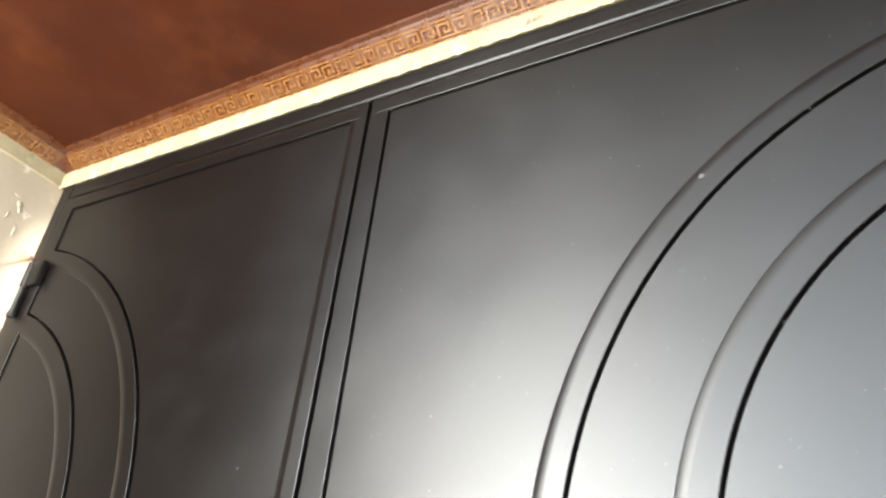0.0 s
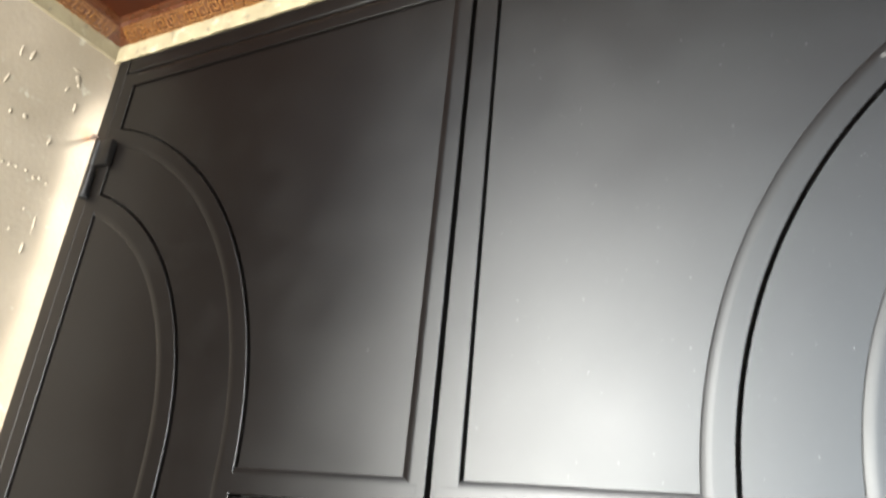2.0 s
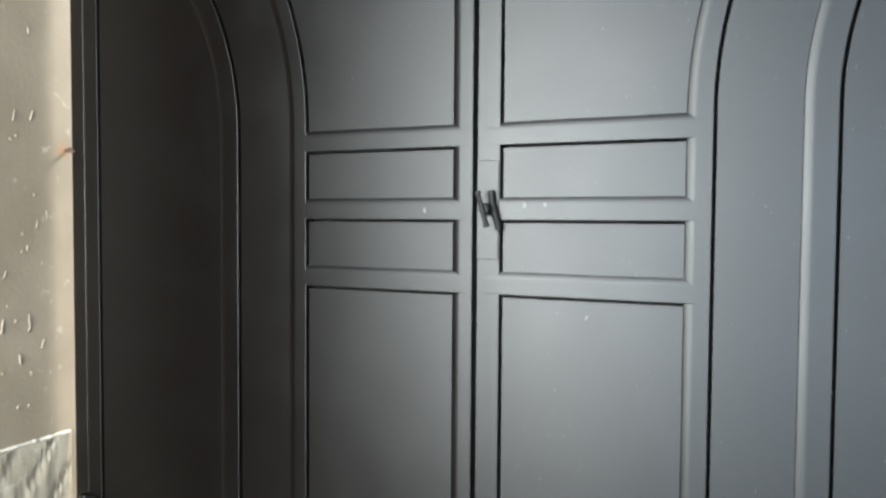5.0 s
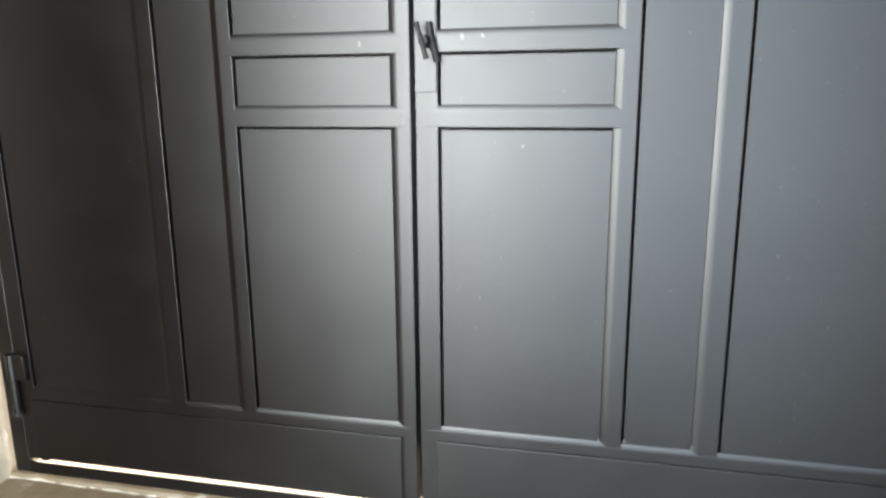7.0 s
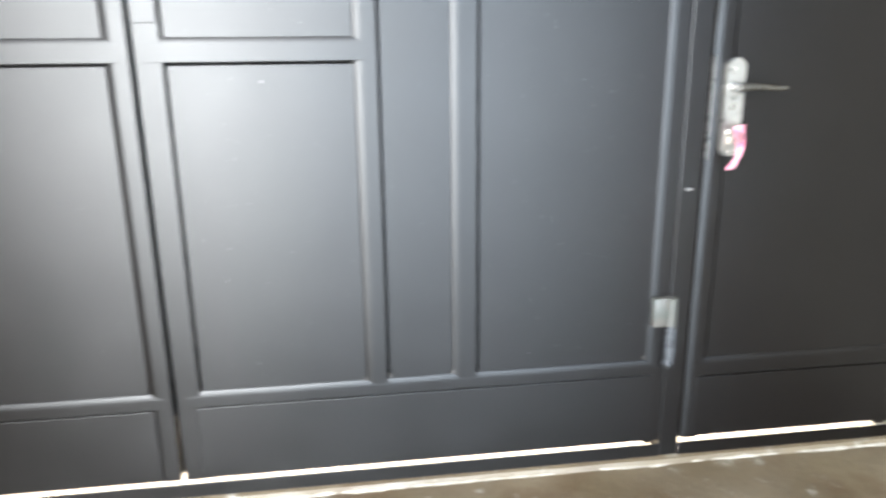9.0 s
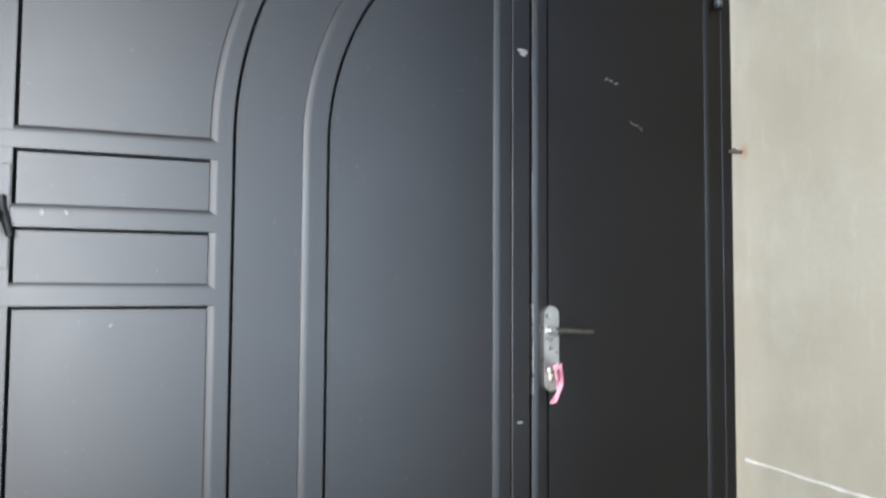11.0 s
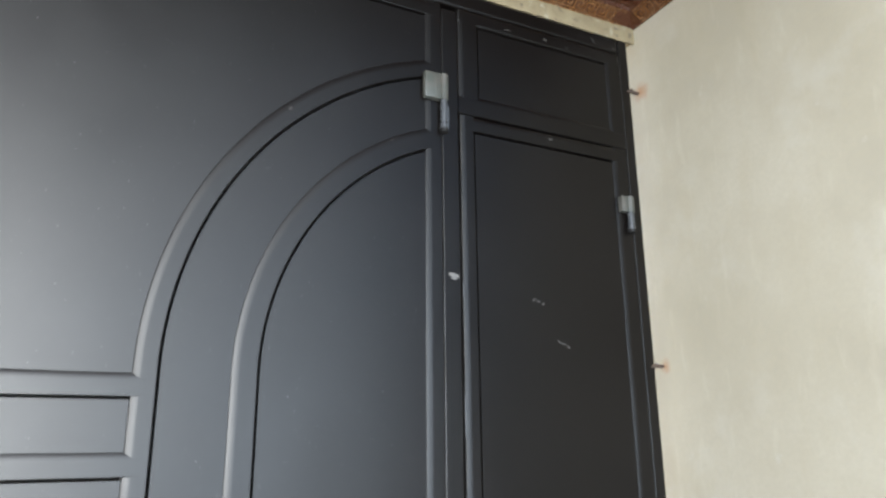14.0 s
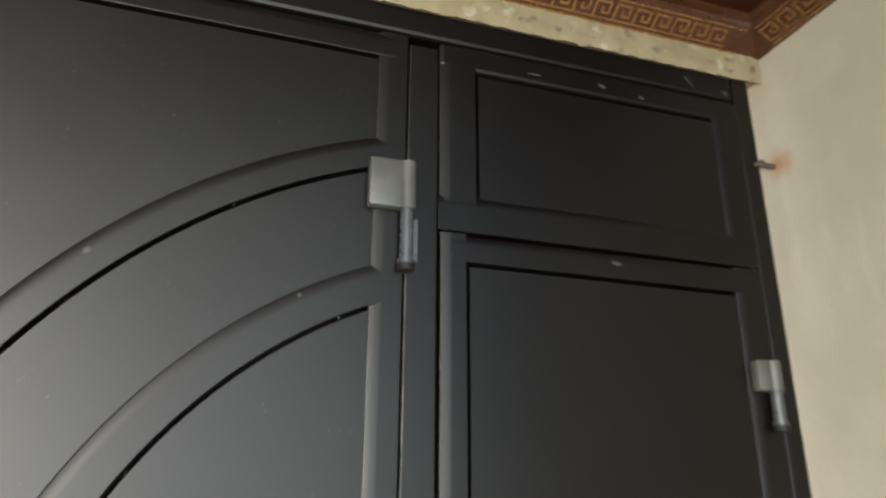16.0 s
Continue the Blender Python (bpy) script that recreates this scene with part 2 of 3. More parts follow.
def part(name, bm, material_, parent, label="", smooth=True):
    ob = new(name, mesh_of(name, bm, material_, smooth))
    ob.parent = parent
    if parent.type == "EMPTY":
        ob.matrix_parent_inverse = Matrix.Translation(-Vector(parent.location))
    return tagged(ob, label) if label else ob


def structure(name, bm, material_, label, category, smooth=True):
    return tagged(new(name, mesh_of(name, bm, material_, smooth)), label, category, kind="structure")


SEALED = [(0.0, 0.0045), (0.0007, 0.0033), (0.0025, 0.0026), (0.0055, 0.0018), (0.0085, 0.0011), (0.0115, 0.0006), (0.0145, 0.0002), (0.0175, 0.0)]
WORN = [(0.0, 0.004588), (0.0006, 0.003256), (0.0035, 0.001998), (0.0075, 0.000814), (0.0115, 0.000222), (0.0150, 0)]
PLAIN = [(0.0, 0.0016), (0.0003, 0.0007), (0.0009, 0.0002), (0.0016, 0.0)]


def section(low, high, width, depth):
    """Outline of a steel bar across its face: (distance, depth) pairs; low and high are the shapes of its two flanks."""
    return [(0.0, depth)] + low + [(width - d, y) for d, y in high[::-1]] + [(width, depth)]


def bar(name, parent, x0, x1, z0, z1, y0=0.0, y1=0.036, mat=None, label="", soft=0.007, along=None, round_=True):
    """A steel bar; along: its long axis, where its ends are welded flush into others; the flank named by round_ is soft."""
    bm = bmesh.new()
    if along is None:
        add_box(bm, x0, x1, y0, y1, z0, z1)
        soften(bm, soft)
        return part(name, bm, mat or PAINT, parent, label, False)
    rings = []
    steps = 40
    for i in range(steps + 1):
        u = i / steps
        if along == 2:
            z = z0 + (z1 - z0) * u
            wob = 0.0006 * noise.noise((x0 * 9, z * 7, 3))
            rings.append([bm.verts.new((x0 + d + (wob if 0 < k < 8 else 0), y0 + y, z)) for k, (d, y) in enumerate(section(SEALED if round_ else PLAIN, PLAIN, x1 - x0, y1 - y0))])
        else:
            x = x0 + (x1 - x0) * u
            wob = 0.0008 * noise.noise((x * 7, z0 * 9, 5))
            rings.append([bm.verts.new((x, y0 + y, z1 - d + (wob if 0 < k < 8 else 0))) for k, (d, y) in enumerate(section(WORN if round_ else PLAIN, PLAIN, z1 - z0, y1 - y0))])
    for a, b in zip(rings, rings[1:]):
        for k in range(len(a)):
            bm.faces.new((a[k], b[k], b[(k + 1) % len(a)], a[(k + 1) % len(a)]))
    bm.faces.new(rings[0])
    bm.faces.new(rings[-1][::-1])
    return part(name, bm, mat or PAINT, parent, label, False)


def slab(bm, outline, y0, y1):
    """A plate with the outline [(x, z), ...] between the depths y0 and y1."""
    front = [bm.verts.new((x, y0, z)) for x, z in outline]
    back = [bm.verts.new((x, y1, z)) for x, z in outline]
    bm.faces.new(front)
    bm.faces.new(back[::-1])
    for i in range(len(outline)):
        j = (i + 1) % len(outline)
        bm.faces.new((front[i], back[i], back[j], front[j]))


# ---- sizes of the place ----
WL, WR = -1.187, 1.825
FRAME_TOP, LEAF_TOP, LEAF_BOT = 2.439, 2.384, 0.0590
SILL_Z = 0.016
CEIL_Z, CORNICE_Z = 2.537, 2.487
SIDE, ROOF = -0.35, -0.98
SHEET_Y = 0.0046
GROOVE = 0.006

# ---- structure ----
bm = bmesh.new()
slab(bm, [(WL, 0), (WR, 0), (WR, -0.12), (WL, -0.12)], BACK - 0.3, 0.048)
structure("floor", bm, FLOOR, "worn brown-grey concrete passage floor with damp stains", "floor", False)

bm = bmesh.new()
add_box(bm, -60, 60, 0.048, 60, -0.14, -0.012)
add_box(bm, -60, -4.4, BACK - 0.3, 0.048, -0.14, -0.012)
add_box(bm, WR, 60, BACK - 0.3, 0.048, -0.14, -0.004)
structure("ground", bm, GROUND, "pale sunlit ground outside the gate", "ground", False)


bm = bmesh.new()
add_box(bm, -60, 60, -60, BACK - 0.3, -0.14, -0.004)
structure("pavement", bm, YARD, "grey concrete yard behind the passage", "pavement", False)


bm = bmesh.new()
add_box(bm, 3.6, 3.8, -9.0, 0.3, -0.1, 3.2)
structure("wall_yard", bm, YARD_WALL, "plain dark grey boundary wall of the yard in shade", "wall", False)


def wall_grid(name, x, face, label, far, mat):
    """A plaster side wall, its inner face gently uneven."""
    bm = bmesh.new()
    ny, nz = 60, 46
    y0, y1, z0, z1 = far, 0.26, -0.02, 2.9
    rows = []
    for j in range(nz + 1):
        row = []
        for i in range(ny + 1):
            y, z = y0 + (y1 - y0) * i / ny, z0 + (z1 - z0) * j / nz
            d = 0.004 * noise.noise((y * 1.7, z * 1.7, x)) + 0.0015 * noise.noise((y * 7, z * 7, x))
            row.append(bm.verts.new((x - face * abs(d), y, z)))
        rows.append(row)
    for j in range(nz):
        for i in range(ny):
            bm.faces.new((rows[j][i], rows[j][i + 1], rows[j + 1][i + 1], rows[j + 1][i]))
    rim = [e for e in bm.edges if len(e.link_faces) == 1]
    ext = bmesh.ops.extrude_edge_only(bm, edges=rim)["geom"]
    for v in ext:
        if isinstance(v, bmesh.types.BMVert):
            v.co.x = x - face * 0.25
    bmesh.ops.holes_fill(bm, edges=[e for e in bm.edges if len(e.link_faces) == 1])
    return structure(name, bm, mat, label, "wall")


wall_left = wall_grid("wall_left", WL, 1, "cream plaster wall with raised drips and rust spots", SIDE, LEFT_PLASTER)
wall_right = wall_grid("wall_right", WR, -1, "smooth cream plaster wall with faint scuffs", -0.98, PLASTER)

# floor of the added side room, dark for the same reflection
bm = bmesh.new()
slab(bm, [(-4.4, 0), (WL, 0), (WL, -0.12), (-4.4, -0.12)], BACK - 0.3, SIDE + 0.1)
structure("floor_side", bm, DARK_WALL, "plain dark floor of the added unseen side room", "floor", False)

# unseen side room added, closed by plain walls, so the left leaf reflects dark
bm = bmesh.new()
add_box(bm, -4.4, -4.2, BACK - 0.2, SIDE + 0.2, -0.02, 2.9)
add_box(bm, -4.2, WL - 0.25, SIDE, SIDE + 0.2, -0.02, 2.9)
add_box(bm, -4.2, WL, BACK - 0.2, BACK, -0.02, 2.9)
structure("wall_side", bm, DARK_WALL, "plain dark brown walls of the added unseen side room", "wall", False)

# lintel over the gate, its plaster lipping unevenly over the steel header
bm = bmesh.new()
n = 420
low = [(WL + (WR - WL) * i / n, FRAME_TOP - 0.004 + 0.003 * noise.noise((i * 0.22, 3.1, 0)) + 0.005 * noise.noise((i * 0.9, 9.1, 0))) for i in range(n + 1)]
cols = []
for i, (x, z) in enumerate(low):
    col = []
    for k in range(7):
        zz = z + (CORNICE_Z + 0.01 - z) * k / 6
        yy = -0.006 + 0.0022 * noise.noise((x * 55, zz * 60, 4)) + 0.0012 * noise.noise((x * 130, zz * 130, 4)) + (0.003 if k == 0 else 0)
        col.append(bm.verts.new((x, yy, zz)))
    col.append(bm.verts.new((x, -0.006, 2.9)))
    col.append(bm.verts.new((x, 0.14, 2.9)))
    col.append(bm.verts.new((x, 0.14, FRAME_TOP + 0.006)))
    col.append(bm.verts.new((x, 0.01, FRAME_TOP + 0.006)))
    cols.append(col)
for a, b in zip(cols, cols[1:]):
    for k in range(len(a)):
        bm.faces.new((a[k], b[k], b[(k + 1) % len(a)], a[(k + 1) % len(a)]))
bm.faces.new(cols[0])
bm.faces.new(cols[-1][::-1])
structure("wall_front", bm, LINTEL, "chipped old cream plaster lintel above the steel gate", "wall")

bm = bmesh.new()
add_box(bm, WL, WR + 0.25, ROOF, 0.26, CEIL_Z, 2.95)
add_box(bm, -4.4, WL, BACK - 0.2, 0.26, CEIL_Z + 0.002, 2.95)
structure("ceiling", bm, CEILING, "red-brown stained ceiling with cloudy patches", "ceiling", False)

# cornice: a slanted strip with a raised key pattern along three walls
SLOPE = ((0.0, CORNICE_Z), (0.050, CORNICE_Z + 0.034), (0.053, CORNICE_Z + 0.042), (0.066, CORNICE_Z + 0.044), (0.070, CEIL_Z + 0.01), (0.0, CEIL_Z + 0.01))


def cornice(name, place, length):
    """place(s, d, z): the world point s along the wall, d out from it, at height z."""
    bm = bmesh.new()
    ends = [[bm.verts.new(place(s, d, z)) for d, z in SLOPE] for s in (0.0, length)]
    for k in range(len(SLOPE)):
        j = (k + 1) % len(SLOPE)
        bm.faces.new((ends[0][k], ends[0][j], ends[1][j], ends[1][k]))
    bm.faces.new(ends[0][::-1])
    bm.faces.new(ends[1])
    run = structure(name, bm, CORNICE, "brown cornice strip with a raised key pattern", "cornice", False)
    bm = bmesh.new()
    period, high, thick = 0.041, 0.54, 0.10
    slant = Vector((0.050, 0.034)).normalized()
    up = Vector((0.034, -0.050)).normalized()

    def block(u0, u1, v0, v1, s0):
        quad = []
        for lift in (0.0015, -0.0022):
            for u, v in ((u0, v0), (u1, v0), (u1, v1), (u0, v1)):
                along = (0.23 + high * v) * 0.0605
                q = slant * along
                quad.append(bm.verts.new(place(s0 + u * period, q.x - up.x * lift, CORNICE_Z + q.y - up.y * lift)))
        a, b = quad[:4], quad[4:]
        bm.faces.new(a)
        bm.faces.new(b[::-1])
        for k in range(4):
            bm.faces.new((a[k], b[k], b[(k + 1) % 4], a[(k + 1) % 4]))

    strokes = ((0.0, 1.0, 0.0, thick), (0.0, thick, thick, 1.0), (thick, 0.80, 1 - thick * 1.2, 1.0), (0.80 - thick, 0.80, 0.30, 1 - thick * 1.2),
               (0.36, 0.80 - thick, 0.30, 0.30 + thick * 1.2), (0.36, 0.36 + thick, 0.30 + thick * 1.2, 0.66))
    s = 0.055
    while s < length - 0.055 - period:
        for q in strokes:
            block(*q, s)
        s += period
    for v0, v1 in ((-0.26, -0.14), (1.16, 1.26)):
        block(0.0, (length - 0.11) / period, v0, v1, 0.055)
    ob = part("key_pattern", bm, KEY_BAND, run, "gilded brown raised key pattern", False)
    return run


cornice("cornice_front", lambda s, d, z: (WL + s, -d, z), WR - WL)
cornice("cornice_left", lambda s, d, z: (WL + d, -s, z), -SIDE)
cornice("cornice_right", lambda s, d, z: (WR - d, -s, z), 0.97)

# hardened drips and a chipped crater on the left wall
rnd = random.Random(7)
bm = bmesh.new()
drips = [(-0.05 - 0.38 * rnd.random(), 0.62 + 1.80 * rnd.random(), 0.0018 + 0.002 * rnd.random(), 0.004 + 0.018 * rnd.random() ** 2, rnd.uniform(-0.35, 0.1)) for _ in range(75)]
drips += [(-0.07 - 0.022 * k + rnd.uniform(-0.006, 0.006), 2.0 + rnd.uniform(-0.006, 0.006), 0.004, 0.005, 0.0) for k in range(8)]
drips += [(-0.086, 2.322, 0.010, 0.013, 0.5), (-0.100, 2.346, 0.014, 0.004, 0.1), (-0.080, 2.305, 0.006, 0.008, 0.2), (-0.185, 2.140, 0.007, 0.008, 0.0)]
for y, z, w, h, lean in drips:
    turn = Matrix.Translation((WL - 0.001, y, z)) @ Matrix.Rotation(lean, 4, "X") @ Matrix.Diagonal((0.0035, w, h, 1))
    for v in bmesh.ops.create_icosphere(bm, subdivisions=2, radius=1.0, matrix=turn)["verts"]:
        v.co.y += 0.25 * w * noise.noise(v.co * 180)
        v.co.z += 0.20 * h * noise.noise(v.co * 140)
part("plaster_drips", bm, LEFT_PLASTER, wall_left, "hardened plaster drips")

# cement fillet at the foot of the right wall, plaster strip at the top of the left one
bm = bmesh.new()
rings = []
for i in range(91):
    y = -0.98 * (1 - i / 90)
    w = 0.012 + 0.045 * min(1.0, -y / 0.22) + 0.006 * noise.noise((y * 14, 3, 8))
    h = 0.030 + 0.012 * noise.noise((y * 9, 1, 8))
    rings.append([bm.verts.new((WR - w, y, -0.003)), bm.verts.new((WR - w * 0.55, y, h * 0.40)), bm.verts.new((WR - 0.004, y, h)), bm.verts.new((WR + 0.02, y, h)), bm.verts.new((WR + 0.02, y, -0.003))])
for a, b in zip(rings, rings[1:]):
    for k in range(5):
        bm.faces.new((a[k], b[k], b[(k + 1) % 5], a[(k + 1) % 5]))
bm.faces.new(rings[0])
bm.faces.new(rings[-1][::-1])
structure("baseboard", bm, FILLET, "dusty brown sloped cement fillet at the foot of the wall", "skirting")

bm = bmesh.new()
rings = []
for i in range(121):
    y = SIDE * (1 - i / 120)
    z = FRAME_TOP + 0.001 + 0.004 * noise.noise((y * 12, 0, 3))
    rings.append([bm.verts.new((WL - 0.01, y, z)), bm.verts.new((WL + 0.007, y, z + 0.003)), bm.verts.new((WL + 0.007, y, CORNICE_Z + 0.013)), bm.verts.new((WL - 0.01, y, CORNICE_Z + 0.013))])
for a, b in zip(rings, rings[1:]):
    for k in range(4):
        bm.faces.new((a[k], b[k], b[(k + 1) % 4], a[(k + 1) % 4]))
bm.faces.new(rings[0])
bm.faces.new(rings[-1][::-1])
structure("trim_top", bm, LINTEL, "rough plaster strip under the cornice", "trim")

# rough unpainted base of the left wall and the thin ledge on both walls
bm = bmesh.new()
ny, nz = 90, 26
rows = []
for j in range(nz + 1):
    row = []
    for i in range(ny + 1):
        y, z = SIDE * (1 - i / ny), 0.525 * j / nz
        ridge = abs(((y * 1.0 - z * 0.75) * 9.0) % 1.0 - 0.5)
        d = 0.009 + 0.007 * noise.noise((y * 9, z * 9, 1)) + 0.004 * noise.noise((y * 30, z * 30, 2)) - (0.006 if ridge > 0.42 else 0)
        row.append(bm.verts.new((WL + max(0.003, d), y, z)))
    rows.append(row)
for j in range(nz):
    for i in range(ny):
        bm.faces.new((rows[j][i], rows[j][i + 1], rows[j + 1][i + 1], rows[j + 1][i]))
rim = [e for e in bm.edges if len(e.link_faces) == 1]
for v in bmesh.ops.extrude_edge_only(bm, edges=rim)["geom"]:
    if isinstance(v, bmesh.types.BMVert):
        v.co.x = WL - 0.02
structure("plinth_left", bm, ROUGH_PLASTER, "rough scratched beige render at the wall base", "wall base")


def ledge(name, x, face, z, label, far):
    bm = bmesh.new()
    rings = []
    for i in range(121):
        y = far * (1 - i / 120)
        r = 0.0052 + 0.003 * noise.noise((y * 26, x, 0)) + 0.002 * noise.noise((y * 70, x, 5))
        zz = z + 0.003 * noise.noise((y * 11, x, 2))
        rings.append([bm.verts.new((x + face * r * math.cos(a), y, zz + r * math.sin(a))) for a in [k * math.pi / 3 for k in range(6)]])
    for a, b in zip(rings, rings[1:]):
        for k in range(6):
            bm.faces.new((a[k], b[k], b[(k + 1) % 6], a[(k + 1) % 6]))
    bm.faces.new(rings[0])
    bm.faces.new(rings[-1][::-1])
    structure(name, bm, CHALK, label, "trim")


ledge("trim_left", WL, 1, 0.528, "chalky cement ridge along the wall", SIDE)
ledge("trim_right", WR, -1, 0.537, "chalky cement ridge along the wall", -0.98)

# low cement threshold under the gate, and the chalky broken edge along it
bm = bmesh.new()
rings = []
for i in range(161):
    x = WL + (WR - WL) * i / 160
    e = -0.006 + 0.006 * noise.noise((x * 5, 2, 1)) + 0.003 * noise.noise((x * 21, 2, 2))
    rings.append([bm.verts.new((x, yy, zz)) for yy, zz in ((e - 0.012, -0.004), (e - 0.004, 0.012), (e + 0.006, SILL_Z - 0.002), (0.02, SILL_Z), (0.05, SILL_Z), (0.05, -0.004))])
for a, b in zip(rings, rings[1:]):
    for k in range(6):
        bm.faces.new((a[k], b[k], b[(k + 1) % 6], a[(k + 1) % 6]))
bm.faces.new(rings[0])
bm.faces.new(rings[-1][::-1])
structure("sill", bm, FLOOR, "low worn cement threshold under the gate", "sill")

bm = bmesh.new()
rings = []
for i in range(241):
    x = WL + (WR - WL) * i / 240
    e = -0.016 + 0.010 * noise.noise((x * 6, 0, 1)) + 0.005 * noise.noise((x * 25, 0, 2))
    h = 0.0035 * noise.noise((x * 7, 0, 7)) + 0.003 * noise.noise((x * 31, 0, 7))
    rings.append([bm.verts.new((x, e - 0.004, h - 0.006)), bm.verts.new((x, e - 0.001, h + 0.002)), bm.verts.new((x, e + 0.005, h + 0.004)), bm.verts.new((x, e + 0.012, h - 0.004))])
for a, b in zip(rings, rings[1:]):
    for k in range(4):
        bm.faces.new((a[k], b[k], b[(k + 1) % 4], a[(k + 1) % 4]))
structure("sill_crust", bm, CRUST, "chalky broken cement edge along the gate sill", "sill")

# ---- the steel gate ----
CX, CZ = 1.313, 1.325


def ellipse(rx, rz, x_end, count=36):
    """Points of a quarter arch from its springing up to the hinge stile at x_end."""
    a1 = math.acos((CX - x_end) / rx)
    return [(CX - rx * math.cos(a1 * i / count), CZ + rz * math.sin(a1 * i / count)) for i in range(count + 1)]


ARCH_1 = ((0.8975, 0.8975), (0.850, 0.850))
ARCH_2 = ((0.7035, 0.7035), (0.648, 0.648))
STILE_IN, STILE_OUT, HINGE_IN, HINGE_OUT = 0.005, 0.053, 1.069, 1.1165
TOP_Z, FOOT_Z = 2.335, 0.273
RAIL_Z = ((1.271, 1.318), (1.117, 1.164), (0.963, 1.010))
POST_X = (0.4155, 0.463)


def arch(name, leaf, sx, radii, bottom):
    """A flat steel bar that rises straight and bends over to the hinge stile."""
    (ox, oz), (ix, iz) = radii
    outer = [(CX - ox, bottom)] + ellipse(ox, oz, HINGE_IN + 0.03)
    inner = [(CX - ix, bottom)] + ellipse(ix, iz, HINGE_IN + 0.03)
    bm = bmesh.new()
    rings = []
    for (x0, z0), (x1, z1) in zip(outer, inner):
        w = Vector((x1 - x0, z1 - z0))
        u = w.normalized()
        sec = [(x0 + u.x * d, y - 0.0002, z0 + u.y * d) for d, y in section(SEALED if sx > 0 else PLAIN, PLAIN if sx > 0 else SEALED, w.length, 0.034)]
        m_ = len(sec)
        rings.append([bm.verts.new((sx * p[0], p[1], p[2])) for p in sec])
    for a, b in zip(rings, rings[1:]):
        for k in range(m_):
            bm.faces.new((a[k], b[k], b[(k + 1) % m_], a[(k + 1) % m_]))
    bm.faces.new(rings[0])
    bm.faces.new(rings[-1][::-1])
    return part(name, bm, PAINT, leaf, smooth=False)


def panel(leaf, sx, outline):
    bm = bmesh.new()
    slab(bm, [(sx * x, z) for x, z in outline], SHEET_Y, SHEET_Y + 0.003)
    return part("panel", bm, PAINT_SHEET, leaf, smooth=False)


def band(leaf, sx, outer, inner):
    """The curved sheet between the two arches."""
    bm = bmesh.new()
    rings = []
    for (xa, za), (xb, zb) in zip(outer, inner):
        rings.append([bm.verts.new((sx * x, y, z)) for x, y, z in ((xa, SHEET_Y, za), (xb, SHEET_Y, zb), (xb, SHEET_Y + 0.003, zb), (xa, SHEET_Y + 0.003, za))])
    for a, b in zip(rings, rings[1:]):
        for k in range(4):
            bm.faces.new((a[k], b[k], b[(k + 1) % 4], a[(k + 1) % 4]))
    return part("panel", bm, PAINT_SHEET, leaf, smooth=False)


def hinge(parent, x, z, side, h=0.062, w=0.06, drop=0.075, mat=None, label="weld-on barrel hinge with a grey plate"):
    """A welded hinge: a plate bent round a barrel, and the pin sleeve below it. side: +1 where the barrel is at larger x."""
    bm = bmesh.new()
    add_box(bm, x, x + side * w * 0.72, -0.019, 0.0, z - h, z)
    soften(bm, 0.003)
    plate = part("hinge_plate", bm, mat or HINGE_PAINT, parent, label)
    bx = x + side * w * 0.80
    bm = bmesh.new()
    add_rod(bm, (bx, -0.012, z - h), (bx, -0.012, z), 0.013, seg=20)
    soften(bm, 0.0015, 1)
    part("barrel", bm, mat or HINGE_PAINT, plate)
    bm = bmesh.new()
    add_rod(bm, (bx, -0.012, z - h - drop), (bx, -0.012, z - h), 0.0095, seg=18)
    add_rod(bm, (bx, -0.012, z - h - drop - 0.006), (bx, -0.012, z - h - drop), 0.0125, seg=18)
    add_box(bm, bx, bx + side * 0.018, -0.008, 0.002, z - h - drop, z - h - 0.012)
    part("pin_sleeve", bm, SLEEVE if mat is not PAINT else PAINT, plate, "dark grey pin sleeve")
    bm = bmesh.new()
    add_rod(bm, (bx, -0.012, z - h - drop - 0.016), (bx, -0.012, z - h - drop - 0.0062), 0.0125, seg=18)
    part("sleeve_end", bm, DARK_STEEL, plate, "black worn end of the sleeve")


